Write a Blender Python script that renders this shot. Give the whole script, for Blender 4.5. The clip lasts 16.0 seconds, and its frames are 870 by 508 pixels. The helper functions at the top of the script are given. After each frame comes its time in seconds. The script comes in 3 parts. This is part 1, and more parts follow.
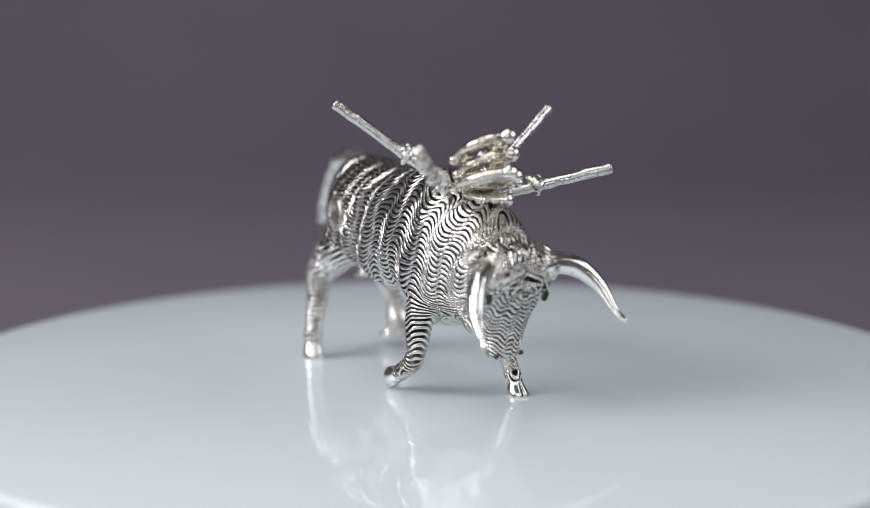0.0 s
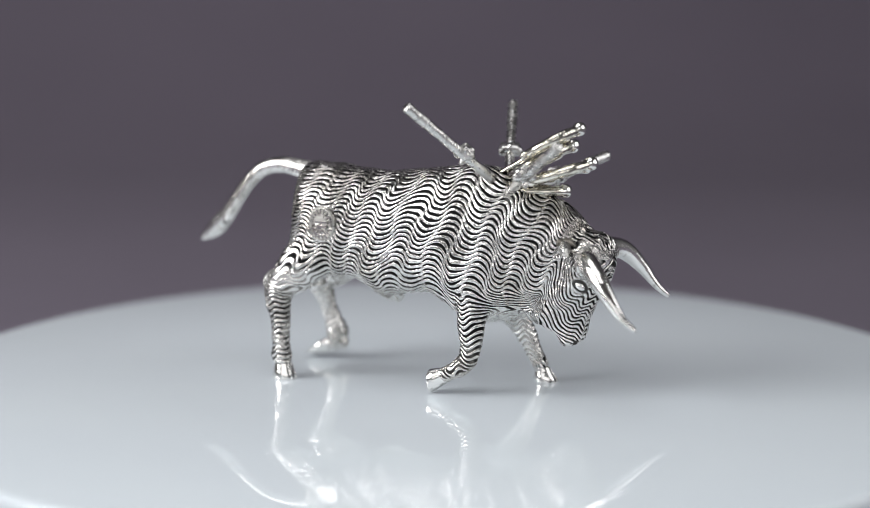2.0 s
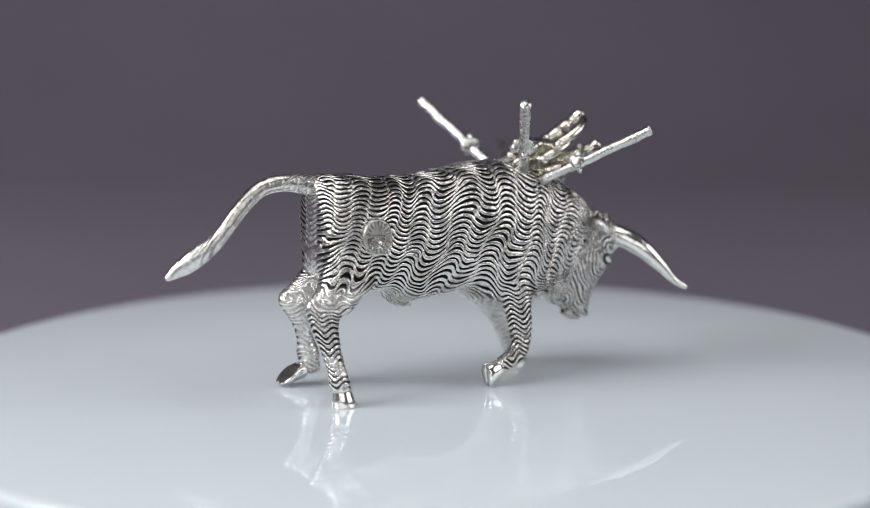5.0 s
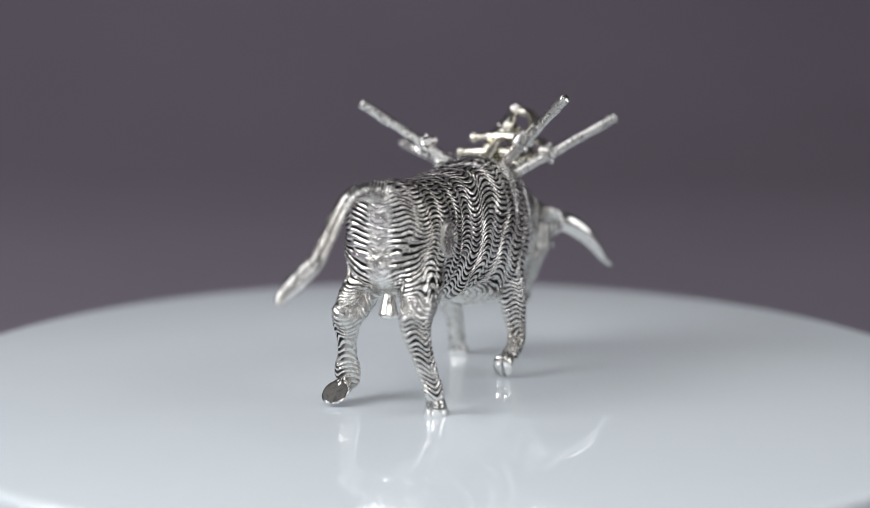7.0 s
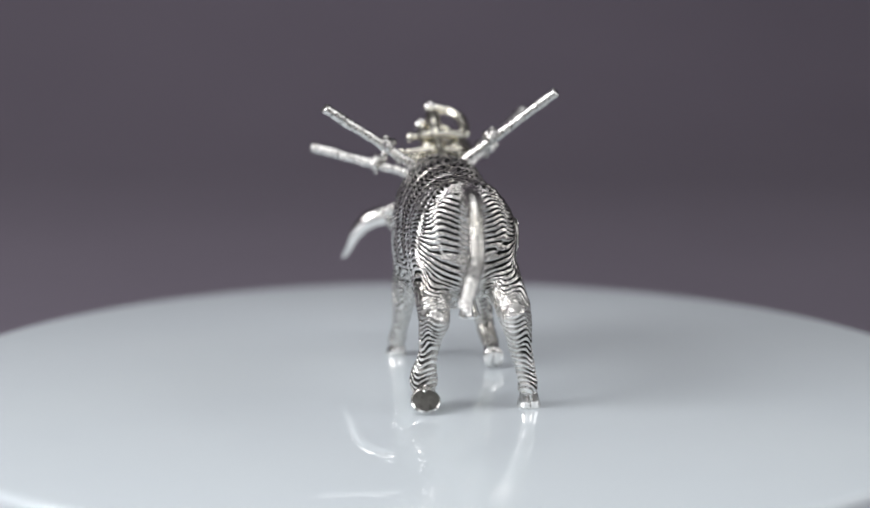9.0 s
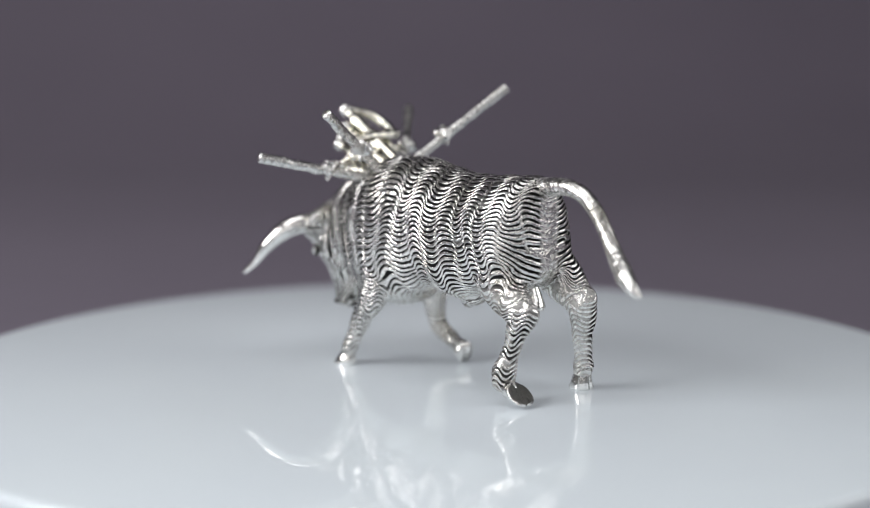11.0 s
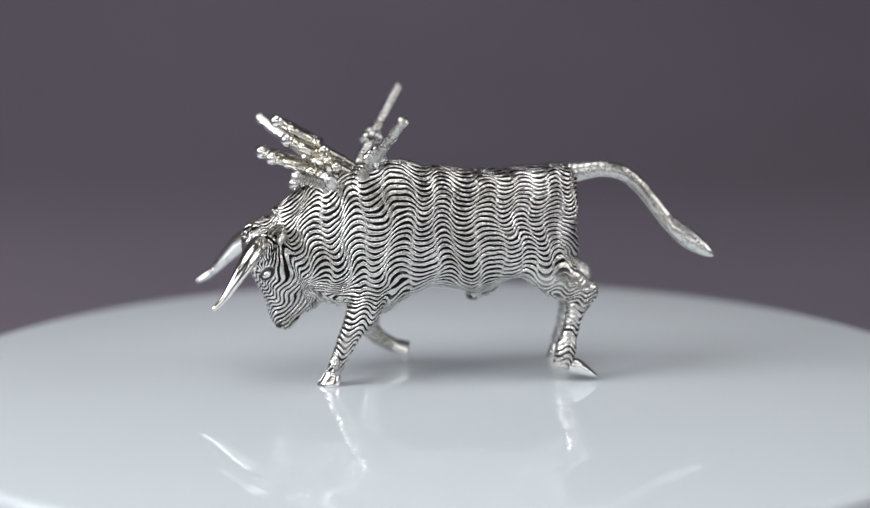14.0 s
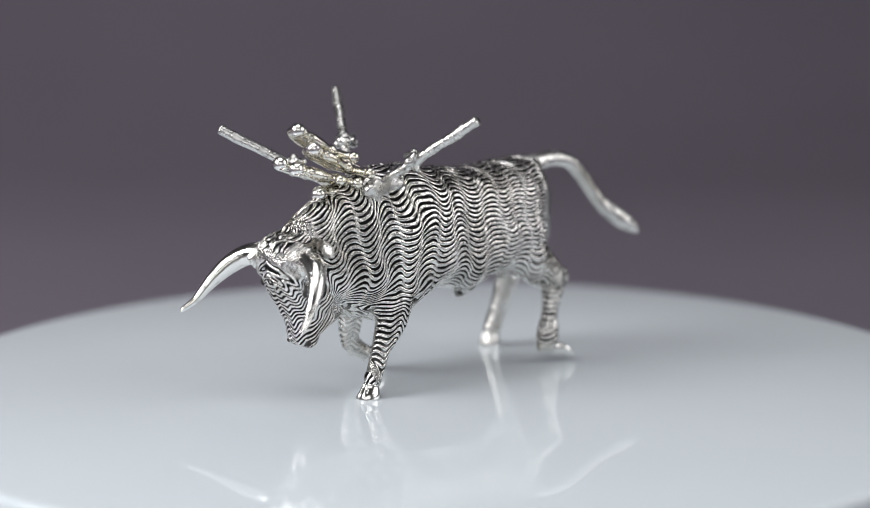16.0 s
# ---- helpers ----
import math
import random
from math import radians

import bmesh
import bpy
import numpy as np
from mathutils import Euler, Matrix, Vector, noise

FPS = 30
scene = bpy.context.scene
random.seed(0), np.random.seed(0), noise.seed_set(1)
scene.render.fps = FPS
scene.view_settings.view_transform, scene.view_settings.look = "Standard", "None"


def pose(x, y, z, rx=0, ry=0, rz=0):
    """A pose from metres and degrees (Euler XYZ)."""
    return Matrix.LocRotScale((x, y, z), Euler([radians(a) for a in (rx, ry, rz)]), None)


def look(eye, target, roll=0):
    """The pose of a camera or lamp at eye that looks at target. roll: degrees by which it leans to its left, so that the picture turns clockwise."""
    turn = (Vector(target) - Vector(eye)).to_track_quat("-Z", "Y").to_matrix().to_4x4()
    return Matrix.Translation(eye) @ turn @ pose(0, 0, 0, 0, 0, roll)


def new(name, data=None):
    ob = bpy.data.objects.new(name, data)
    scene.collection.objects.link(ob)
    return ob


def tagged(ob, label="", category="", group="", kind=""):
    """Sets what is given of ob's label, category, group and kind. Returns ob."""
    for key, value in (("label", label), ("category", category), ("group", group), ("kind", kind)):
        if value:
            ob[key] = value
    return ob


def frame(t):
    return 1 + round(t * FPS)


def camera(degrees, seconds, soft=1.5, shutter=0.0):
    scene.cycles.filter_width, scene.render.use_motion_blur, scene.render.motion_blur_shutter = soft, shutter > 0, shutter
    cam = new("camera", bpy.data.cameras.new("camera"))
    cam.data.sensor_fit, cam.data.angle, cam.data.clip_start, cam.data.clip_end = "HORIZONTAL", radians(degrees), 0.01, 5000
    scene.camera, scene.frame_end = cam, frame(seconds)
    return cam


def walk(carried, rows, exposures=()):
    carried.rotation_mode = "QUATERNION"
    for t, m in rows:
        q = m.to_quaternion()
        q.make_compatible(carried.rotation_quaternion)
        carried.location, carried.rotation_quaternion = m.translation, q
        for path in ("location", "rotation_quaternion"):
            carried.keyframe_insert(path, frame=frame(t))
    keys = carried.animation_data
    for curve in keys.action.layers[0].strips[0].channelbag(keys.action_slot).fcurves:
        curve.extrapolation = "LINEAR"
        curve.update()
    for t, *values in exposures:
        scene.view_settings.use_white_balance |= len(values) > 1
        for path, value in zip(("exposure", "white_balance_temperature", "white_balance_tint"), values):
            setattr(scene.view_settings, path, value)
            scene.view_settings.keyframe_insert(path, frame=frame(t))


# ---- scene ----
# ---------------------------------------------------------------- camera
cam = camera(26.776, 16.0, soft=0.8)
cam.data.dof.use_dof = True
cam.data.dof.focus_distance = 0.417
cam.data.dof.aperture_fstop = 6.0
EYE = pose(0, -0.42778, 0.10175, 90 - 9.558, 0.04, 0.015)
walk(cam, [(0, EYE), (16, EYE)])

# ---------------------------------------------------------------- light
world = bpy.data.worlds.new("studio")
scene.world = world
world.use_nodes = True
world.node_tree.nodes["Background"].inputs[0].default_value = (0.8, 0.85, 1.0, 1)
world.node_tree.nodes["Background"].inputs[1].default_value = 0.05


def softbox(name, eye, target, w, h, watts, colour):
    data = bpy.data.lights.new(name, "AREA")
    data.shape, data.size, data.size_y, data.energy, data.color = "RECTANGLE", w, h, watts, colour
    ob = new(name, data)
    ob.matrix_world = look(eye, target)
    return ob


softbox("left_softbox", (-1.05, -0.4, 0.6), (0, 0.0, 0.02), 0.8, 0.7, 14.0, (0.985, 0.985, 1.0))
softbox("right_softbox", (1.1, -0.2, 0.55), (0, 0.0, 0.02), 1.0, 0.9, 5.4, (0.985, 0.985, 1.0))
softbox("top_softbox", (-0.15, -0.2, 1.2), (0, -0.05, 0.0), 0.9, 0.9, 5.6, (0.985, 0.985, 1.0))
softbox("front_softbox", (-0.1, -1.45, 0.5), (0, 0, 0.02), 1.9, 0.8, 5.5, (0.985, 0.985, 1.0))
scene.view_settings.exposure = 0.04


# ---------------------------------------------------------------- materials
class Mat:
    """A node material with a principled surface."""

    def __init__(self, name, colour, rough, metal=0.0):
        self.m = bpy.data.materials.new(name)
        self.m.use_nodes = True
        self.t = self.m.node_tree
        self.p = self.t.nodes["Principled BSDF"]
        self.p.inputs["Base Color"].default_value = (*colour, 1)
        self.p.inputs["Roughness"].default_value = rough
        self.p.inputs["Metallic"].default_value = metal

    def node(self, kind, ins=None, **props):
        n = self.t.nodes.new(kind)
        for k, v in props.items():
            setattr(n, k, v)
        for k, v in (ins or {}).items():
            if isinstance(v, bpy.types.NodeSocket):
                self.t.links.new(v, n.inputs[k])
            else:
                n.inputs[k].default_value = v
        return n

    def set(self, key, socket):
        self.t.links.new(socket, self.p.inputs[key])

    def noise(self, scale, detail=4.0, rough=0.55):
        co = self.node("ShaderNodeTexCoord").outputs["Object"]
        return self.node("ShaderNodeTexNoise", {"Vector": co, "Scale": scale, "Detail": detail, "Roughness": rough}).outputs["Fac"]

    def remap(self, value, a, b, c, d):
        return self.node("ShaderNodeMapRange", {"Value": value, "From Min": a, "From Max": b, "To Min": c, "To Max": d}).outputs[0]

    def math(self, op, a, b=0.0):
        return self.node("ShaderNodeMath", {0: a, 1: b}, operation=op).outputs[0]

    def mix(self, fac, a, b):
        return self.node("ShaderNodeMix", {0: fac, 6: a, 7: b}, data_type="RGBA").outputs[2]

    def bump(self, height, strength, distance):
        n = self.node("ShaderNodeBump", {"Height": height, "Strength": strength, "Distance": distance})
        self.set("Normal", n.outputs[0])


SILVER = (0.82, 0.805, 0.78, 1)
PATINA = (0.009, 0.009, 0.009, 1)


def engraved_silver():
    """Cast silver with blackened engraved lines; the lines follow the attribute 'engrave'."""
    m = Mat("engraved_silver", SILVER[:3], 0.25, 1.0)
    line = m.node("ShaderNodeAttribute", attribute_name="engrave").outputs["Fac"]
    mask = m.node("ShaderNodeAttribute", attribute_name="cut").outputs["Fac"]
    wave = m.math("COSINE", m.math("MULTIPLY", line, 2 * math.pi))
    broken = m.remap(m.noise(380, 4, 0.65), 0.3, 0.7, 0.74, 0.1)
    thick = m.node("ShaderNodeAttribute", attribute_name="stroke").outputs["Fac"]
    broken = m.math("SUBTRACT", broken, m.math("MULTIPLY", thick, 0.3))
    broken = m.math("SUBTRACT", broken, m.remap(m.noise(85, 2), 0.35, 0.65, -0.16, 0.2))
    groove = m.node("ShaderNodeMapRange", {"Value": m.math("SUBTRACT", wave, broken), "From Min": -0.12, "From Max": 0.16}, interpolation_type="SMOOTHSTEP").outputs[0]
    groove = m.math("MULTIPLY", groove, mask)
    tarnish = m.remap(m.noise(1700, 4, 0.75), 0.5, 0.62, 0.0, 0.85)
    blotch = m.remap(m.noise(70, 4, 0.6), 0.48, 0.7, 0.0, 0.6)
    worn = m.mix(m.math("MULTIPLY", tarnish, m.remap(blotch, 0, 0.6, 0.45, 1.0)), SILVER, (0.10, 0.095, 0.085, 1))
    worn = m.mix(m.math("MULTIPLY", blotch, 0.85), worn, (0.42, 0.39, 0.32, 1))
    m.set("Base Color", m.mix(groove, worn, PATINA))
    m.set("Roughness", m.math("ADD", m.remap(m.noise(500, 4), 0.3, 0.7, 0.12, 0.27), m.math("MULTIPLY", groove, 0.45)))
    m.set("Metallic", m.remap(groove, 0, 1, 1.0, 0.0))
    m.p.inputs["Specular IOR Level"].default_value = 0.06
    m.bump(m.math("ADD", m.math("MULTIPLY", m.noise(1500, 3, 0.6), 0.4), m.math("MULTIPLY", m.noise(420, 3, 0.5), 1.5)), 0.8, 0.00033)
    return m.m


def silver(name, colour, rough, pits, bump_scale, strength):
    """Plain silver with small dark pits and a hand-finished surface."""
    m = Mat(name, colour[:3], rough, 1.0)
    pit = m.remap(m.noise(bump_scale, 5, 0.7), 0.56, 0.68, 0.0, pits)
    m.set("Base Color", m.mix(pit, (*colour[:3], 1), (0.06, 0.058, 0.055, 1)))
    m.set("Roughness", m.remap(m.noise(bump_scale * 0.4, 3), 0.3, 0.7, rough * 0.7, rough * 1.4))
    m.bump(m.noise(bump_scale, 4), strength, 0.0003)
    return m.m


def matte(name, a, b, scale, rough=0.85):
    m = Mat(name, a, rough)
    m.set("Base Color", m.mix(m.remap(m.noise(scale, 5), 0.35, 0.65, 0, 1), (*a, 1), (*b, 1)))
    m.bump(m.noise(scale * 40, 3), 0.15, 0.0004)
    return m.m


BODY = engraved_silver()
POLISHED = silver("polished_silver", (0.9, 0.885, 0.86), 0.13, 0.6, 520, 0.45)
ROUGH_SILVER = silver("filed_silver", (0.72, 0.71, 0.69), 0.26, 0.9, 900, 0.7)
# darker, rougher base colour, for one hoof's sole alone
DARK_SILVER = silver("dark_pitted_silver", (0.13, 0.127, 0.12), 0.55, 0.95, 1300, 1.0)
# darker base colour, for the locks between the horns alone
HAIR_SILVER = silver("dark_hair_silver", (0.22, 0.205, 0.18), 0.32, 0.95, 600, 0.8)
STAMP_SILVER = silver("stamped_silver", (0.5, 0.49, 0.46), 0.3, 0.97, 800, 1.0)
BLACKENED = matte("blackened_silver", (0.015, 0.015, 0.016), (0.03, 0.028, 0.026), 900, 0.5)
# heavy pits paint dark reflections and crevice shade into the hilts' colour
GILT = silver("silver_gilt", (0.8, 0.775, 0.69), 0.14, 0.95, 420, 0.9)


def plastic():
    m = Mat("white_gloss_plastic", (0.80, 0.83, 0.84), 0.07)
    m.set("Roughness", m.remap(m.noise(60, 4), 0.3, 0.7, 0.012, 0.024))
    m.set("Base Color", m.mix(m.remap(m.noise(22, 3), 0.35, 0.7, 0, 1), (0.70, 0.76, 0.80, 1), (0.715, 0.775, 0.81, 1)))
    return m.m


WHITE = plastic()
PAPER = matte("grey_paper", (0.121, 0.103, 0.133), (0.129, 0.11, 0.141), 6)
# grey of the unseen walls, set for contrast in the silver's reflections
WALL = matte("wall_paint", (0.3, 0.3, 0.3), (0.33, 0.33, 0.33), 3)
FLOOR = matte("floor_boards", (0.3, 0.27, 0.24), (0.36, 0.32, 0.28), 4)


# ---------------------------------------------------------------- mesh helpers
def part(name, bm, material, parent=None, label="", smooth=True, scale=1.0):
    """Links a bmesh as one mesh object, under parent if there is one."""
    me = bpy.data.meshes.new(name)
    if scale != 1.0:
        bmesh.ops.scale(bm, vec=(scale,) * 3, verts=bm.verts)
    bmesh.ops.recalc_face_normals(bm, faces=bm.faces)
    for f in bm.faces:
        f.smooth = smooth
    bm.to_mesh(me)
    bm.free()
    me.materials.append(material)
    ob = new(name, me)
    ob.parent = parent
    if label:
        tagged(ob, label)
    return ob


def skin(bm, rings, cap=True):
    """Joins rings of points (equal counts) into a closed tube."""
    rows = [[bm.verts.new(p) for p in ring] for ring in rings]
    n = len(rows[0])
    for a, b in zip(rows, rows[1:]):
        for i in range(n):
            bm.faces.new((a[i], a[(i + 1) % n], b[(i + 1) % n], b[i]))
    if cap:
        bm.faces.new(rows[0][::-1])
        bm.faces.new(rows[-1])


def catmull(pts, steps):
    """A smooth run through rows of numbers."""
    pts = [np.array(p, float) for p in pts]
    pts = [2 * pts[0] - pts[1], *pts, 2 * pts[-1] - pts[-2]]
    out = []
    for a, b, c, d in zip(pts, pts[1:], pts[2:], pts[3:]):
        for k in range(steps):
            t = k / steps
            out.append(0.5 * (2 * b + (c - a) * t + (2 * a - 5 * b + 4 * c - d) * t * t + (3 * b - a - 3 * c + d) * t ** 3))
    out.append(pts[-2])
    return out


def tube(bm, pts, n=16, steps=5, side=(0, 1, 0), cap=True):
    """A tube through rows (x, y, z, r1, r2): r1 lies in the plane across 'side', r2 along 'side'."""
    run = catmull([p if len(p) == 5 else (*p, p[3]) for p in pts], steps)
    side = Vector(side)
    rings = []
    for i, p in enumerate(run):
        a, b = run[max(i - 1, 0)][:3], run[min(i + 1, len(run) - 1)][:3]
        along = Vector(b - a).normalized()
        u = along.cross(side).normalized()
        w = u.cross(along).normalized()
        c, r1, r2 = Vector(p[:3]), max(p[3], 0.02), max(p[4], 0.02)
        rings.append([c + u * (r1 * math.cos(2 * math.pi * k / n)) + w * (r2 * math.sin(2 * math.pi * k / n)) for k in range(n)])
    skin(bm, rings, cap)


def ball(bm, c, r, n=10, stretch=(1, 1, 1), turn=None):
    m = Matrix.Translation(c) @ (turn or Matrix()) @ Matrix.Diagonal((r * stretch[0], r * stretch[1], r * stretch[2], 1))
    bmesh.ops.create_uvsphere(bm, u_segments=n + 4, v_segments=n, radius=1.0, matrix=m)


def step(a, b, x):
    t = np.clip((x - a) / (b - a), 0, 1)
    return t * t * (3 - 2 * t)


def fused(bm, coarse, fine):
    """Melts overlapping closed shells into one cast skin; returns a mesh."""
    me = bpy.data.meshes.new("cast")
    bmesh.ops.recalc_face_normals(bm, faces=bm.faces)
    bm.to_mesh(me)
    bm.free()
    ob = new("cast", me)
    for kind, value in (("REMESH", coarse), ("SMOOTH", 7), ("REMESH", fine), ("SMOOTH", 4)):
        mod = ob.modifiers.new(kind.lower(), kind)
        if kind == "REMESH":
            mod.mode, mod.voxel_size = "VOXEL", value
        else:
            mod.factor, mod.iterations = 0.5, value
    out = bpy.data.meshes.new_from_object(ob.evaluated_get(bpy.context.evaluated_depsgraph_get()))
    bpy.data.objects.remove(ob)
    bpy.data.meshes.remove(me)
    return out


# ---------------------------------------------------------------- the studio
def slab(name, lo, hi, material):
    bm = bmesh.new()
    bmesh.ops.create_cube(bm, size=1, matrix=Matrix.Translation((Vector(lo) + Vector(hi)) / 2) @ Matrix.Diagonal((*(Vector(hi) - Vector(lo)), 1)))
    return part(name, bm, material, smooth=False)


def studio():
    # unseen room added round the set, for the silver to reflect
    for name, lo, hi, material in (("wall_north", (-1.6, 1.4, -0.8), (1.6, 1.5, 1.7), WALL), ("wall_south", (-1.6, -1.7, -0.8), (1.6, -1.6, 1.7), WALL),
                                   ("wall_east", (1.6, -1.7, -0.8), (1.7, 1.5, 1.7), WALL), ("wall_west", (-1.7, -1.7, -0.8), (-1.6, 1.5, 1.7), WALL),
                                   ("ceiling", (-1.7, -1.7, 1.7), (1.7, 1.5, 1.8), WALL), ("floor", (-1.7, -1.7, -0.9), (1.7, 1.5, -0.8), FLOOR)):
        tagged(slab(name, lo, hi, material), "plain unseen studio " + name.split("_")[0], name.split("_")[0], kind="structure")
    # seamless paper that lies under the turntable and sweeps up behind it
    bm = bmesh.new()
    prof = [(-0.3, -0.036), (0.2, -0.036), (0.66, -0.036)]
    prof += [(0.66 + 0.64 * math.sin(a), 0.604 - 0.64 * math.cos(a)) for a in np.linspace(0.04, math.pi / 2, 32)] + [(1.3, 1.2)]
    back = [(y + 0.002, z - 0.002) for y, z in prof]
    skin(bm, [[(x, y, z) for y, z in prof + back[::-1]] for x in (-1.1, 1.1)])
    tagged(part("backdrop", bm, PAPER), "smooth mauve-grey seamless paper backdrop", "backdrop", kind="structure")
    tagged(slab("table", (-1.15, -0.35, -0.08), (1.15, 1.33, -0.0385), FLOOR), "plain table under the grey paper", "table")


# ---------------------------------------------------------------- the turntable
def turntable():
    top = tagged(new("turntable"), "round glossy white display turntable on the paper", "turntable")
    top.location = (0, 0, -0.036)
    bm = bmesh.new()
    outer = [(0.06, 0.022), (0.1249, 0.022)] + [(0.1249 + 0.0015 * math.sin(a), 0.0345 + 0.0015 * math.cos(a)) for a in np.linspace(math.pi / 2, 0, 6)] + [(0.06, 0.036), (0.0005, 0.036)]
    rings = [[(r * math.cos(2 * math.pi * k / 192), r * math.sin(2 * math.pi * k / 192), z) for k in range(192)] for r, z in outer]
    skin(bm, rings)
    platter = part("platter", bm, WHITE, top, "glossy white round platter")
    bm = bmesh.new()
    rings = [[(r * math.cos(2 * math.pi * k / 96), r * math.sin(2 * math.pi * k / 96), z) for k in range(96)]
             for r, z in ((0.09, 0.0), (0.108, 0.0), (0.11, 0.002), (0.11, 0.0195), (0.108, 0.0215), (0.05, 0.0215))]
    skin(bm, rings)
    part("base", bm, WHITE, top, "white motor base")
    return platter


# ---------------------------------------------------------------- the bull (millimetres; +x ahead, +y its left)
TORSO = [  # x, top, bottom, half width
    (-34.0, 45.0, 33.0, 3.2), (-33.3, 49.0, 28.6, 6.4), (-31, 50.8, 25.6, 9.6), (-27, 50.7, 23.8, 11.8), (-22, 50.2, 23.2, 12.1), (-18, 50.0, 23.3, 11.7), (-13, 49.7, 21.0, 11.3),
    (-8, 49.9, 19.9, 11.3), (-3, 50.4, 20.9, 11.5), (2, 51.0, 21.2, 11.8), (7, 51.7, 18.7, 12.2), (11, 52.0, 15.9, 12.3), (15, 51.8, 15.4, 12.2), (19, 50.9, 15.8, 11.9),
    (25, 48.7, 17.4, 10.3), (30, 46.4, 20.0, 8.8), (35, 43.6, 24.0, 7.4), (39, 40.2, 28, 6.2)]
HEAD = [  # x, z of the middle, half depth, half width
    (38.0, 37.6, 3.4, 5.2), (39.4, 34.2, 6.0, 8.0), (39.4, 30.0, 6.8, 8.7), (37.6, 25.2, 7.4, 7.9), (36.5, 20.8, 6.1, 6.2), (36.1, 17.0, 4.3, 4.7), (36.3, 14.2, 3.2, 4.4), (36.3, 12.6, 2.4, 3.7), (36.2, 11.8, 1.2, 2.0)]
LEGS = {  # x, y, z, half length, half width, from the trunk down
    "right_fore": [(14, -6.5, 36, 6.5, 4.5), (15, -7.6, 29, 5.6, 4.2), (15.3, -8.6, 23, 4.1, 3.5), (15.4, -9.6, 17, 3.0, 2.8), (15.7, -10.4, 12, 2.5, 2.4), (15.3, -11, 8.8, 2.4, 2.3), (13.3, -11.3, 6.5, 2.2, 2.1), (10.8, -11.5, 5.2, 1.8, 1.9), (9.0, -11.5, 4.0, 1.8, 1.9)],
    "left_fore": [(14, 6.5, 34, 6.5, 4.5), (15, 7.4, 27, 5.4, 4.2), (16, 8.2, 21.5, 4.4, 3.6), (18.2, 8.8, 16.5, 3.5, 3.0), (20.9, 9.4, 11.4, 2.6, 2.4), (23.2, 9.9, 6.4, 1.9, 1.9), (24.3, 10.2, 4.2, 1.9, 1.9), (24.9, 10.3, 2.8, 1.7, 1.7)],
    "right_hind": [(-26, -6.5, 36, 6.6, 4.5), (-27, -8, 29.5, 6.0, 4.0), (-31, -9.3, 25, 5.0, 3.8), (-34.6, -10.2, 21.2, 3.6, 3.3), (-34.6, -11, 17, 2.9, 2.9), (-33.6, -12, 12, 2.2, 2.4), (-32.7, -13.2, 7.4, 2.1, 2.1), (-32.3, -13.6, 4.8, 2.2, 2.2), (-32.1, -13.8, 3.2, 1.9, 1.9)],
    "left_hind": [(-24, 6.5, 34, 6.6, 4.5), (-25, 7.2, 28.5, 6.2, 4.1), (-29, 7.4, 24, 4.9, 3.8), (-33.4, 7.7, 20.2, 3.5, 3.3), (-32.5, 8.5, 15.5, 2.3, 2.5), (-31.2, 9.2, 11.0, 1.8, 2.1), (-30.1, 9.6, 7.0, 2.5, 2.9), (-29.9, 9.8, 4.6, 2.0, 2.8), (-31.2, 9.8, 3.8, 1.7, 2.3)],
}
SWORDS = [  # pommel, where the blade enters the back, and the guard's reach where it is short
    ((37.7, 0.3, 61.7), (18.0, -0.5, 50.2)), ((35.3, 2.8, 57.5), (19.0, 2.0, 49.0)), ((41.4, -1.6, 54.2), (22.5, -0.5, 47.5)), ((39.0, 1.2, 53.0), (21.0, 3.0, 47.6)), ((33.8, 2.4, 46.9), (19.0, -1.5, 47.0), 0.4)]
BANDERILLAS = [((7.2, -26.7, 67.3), (18.6, -5.4, 49.6)), ((8.9, 28.9, 63.9), (17.6, 6.0, 48.6)), ((41.9, -24.6, 60.1), (23.0, -6.6, 47.0)), ((32.8, 30.7, 52.1), (22.6, 6.6, 46.2))]
PITCH = 1.07   # from one engraved line to the next
HEAD_TURN = Matrix.Translation((39, 0, 0)) @ Matrix.Rotation(radians(6), 4, "Z") @ Matrix.Translation((-39, 0, 0))


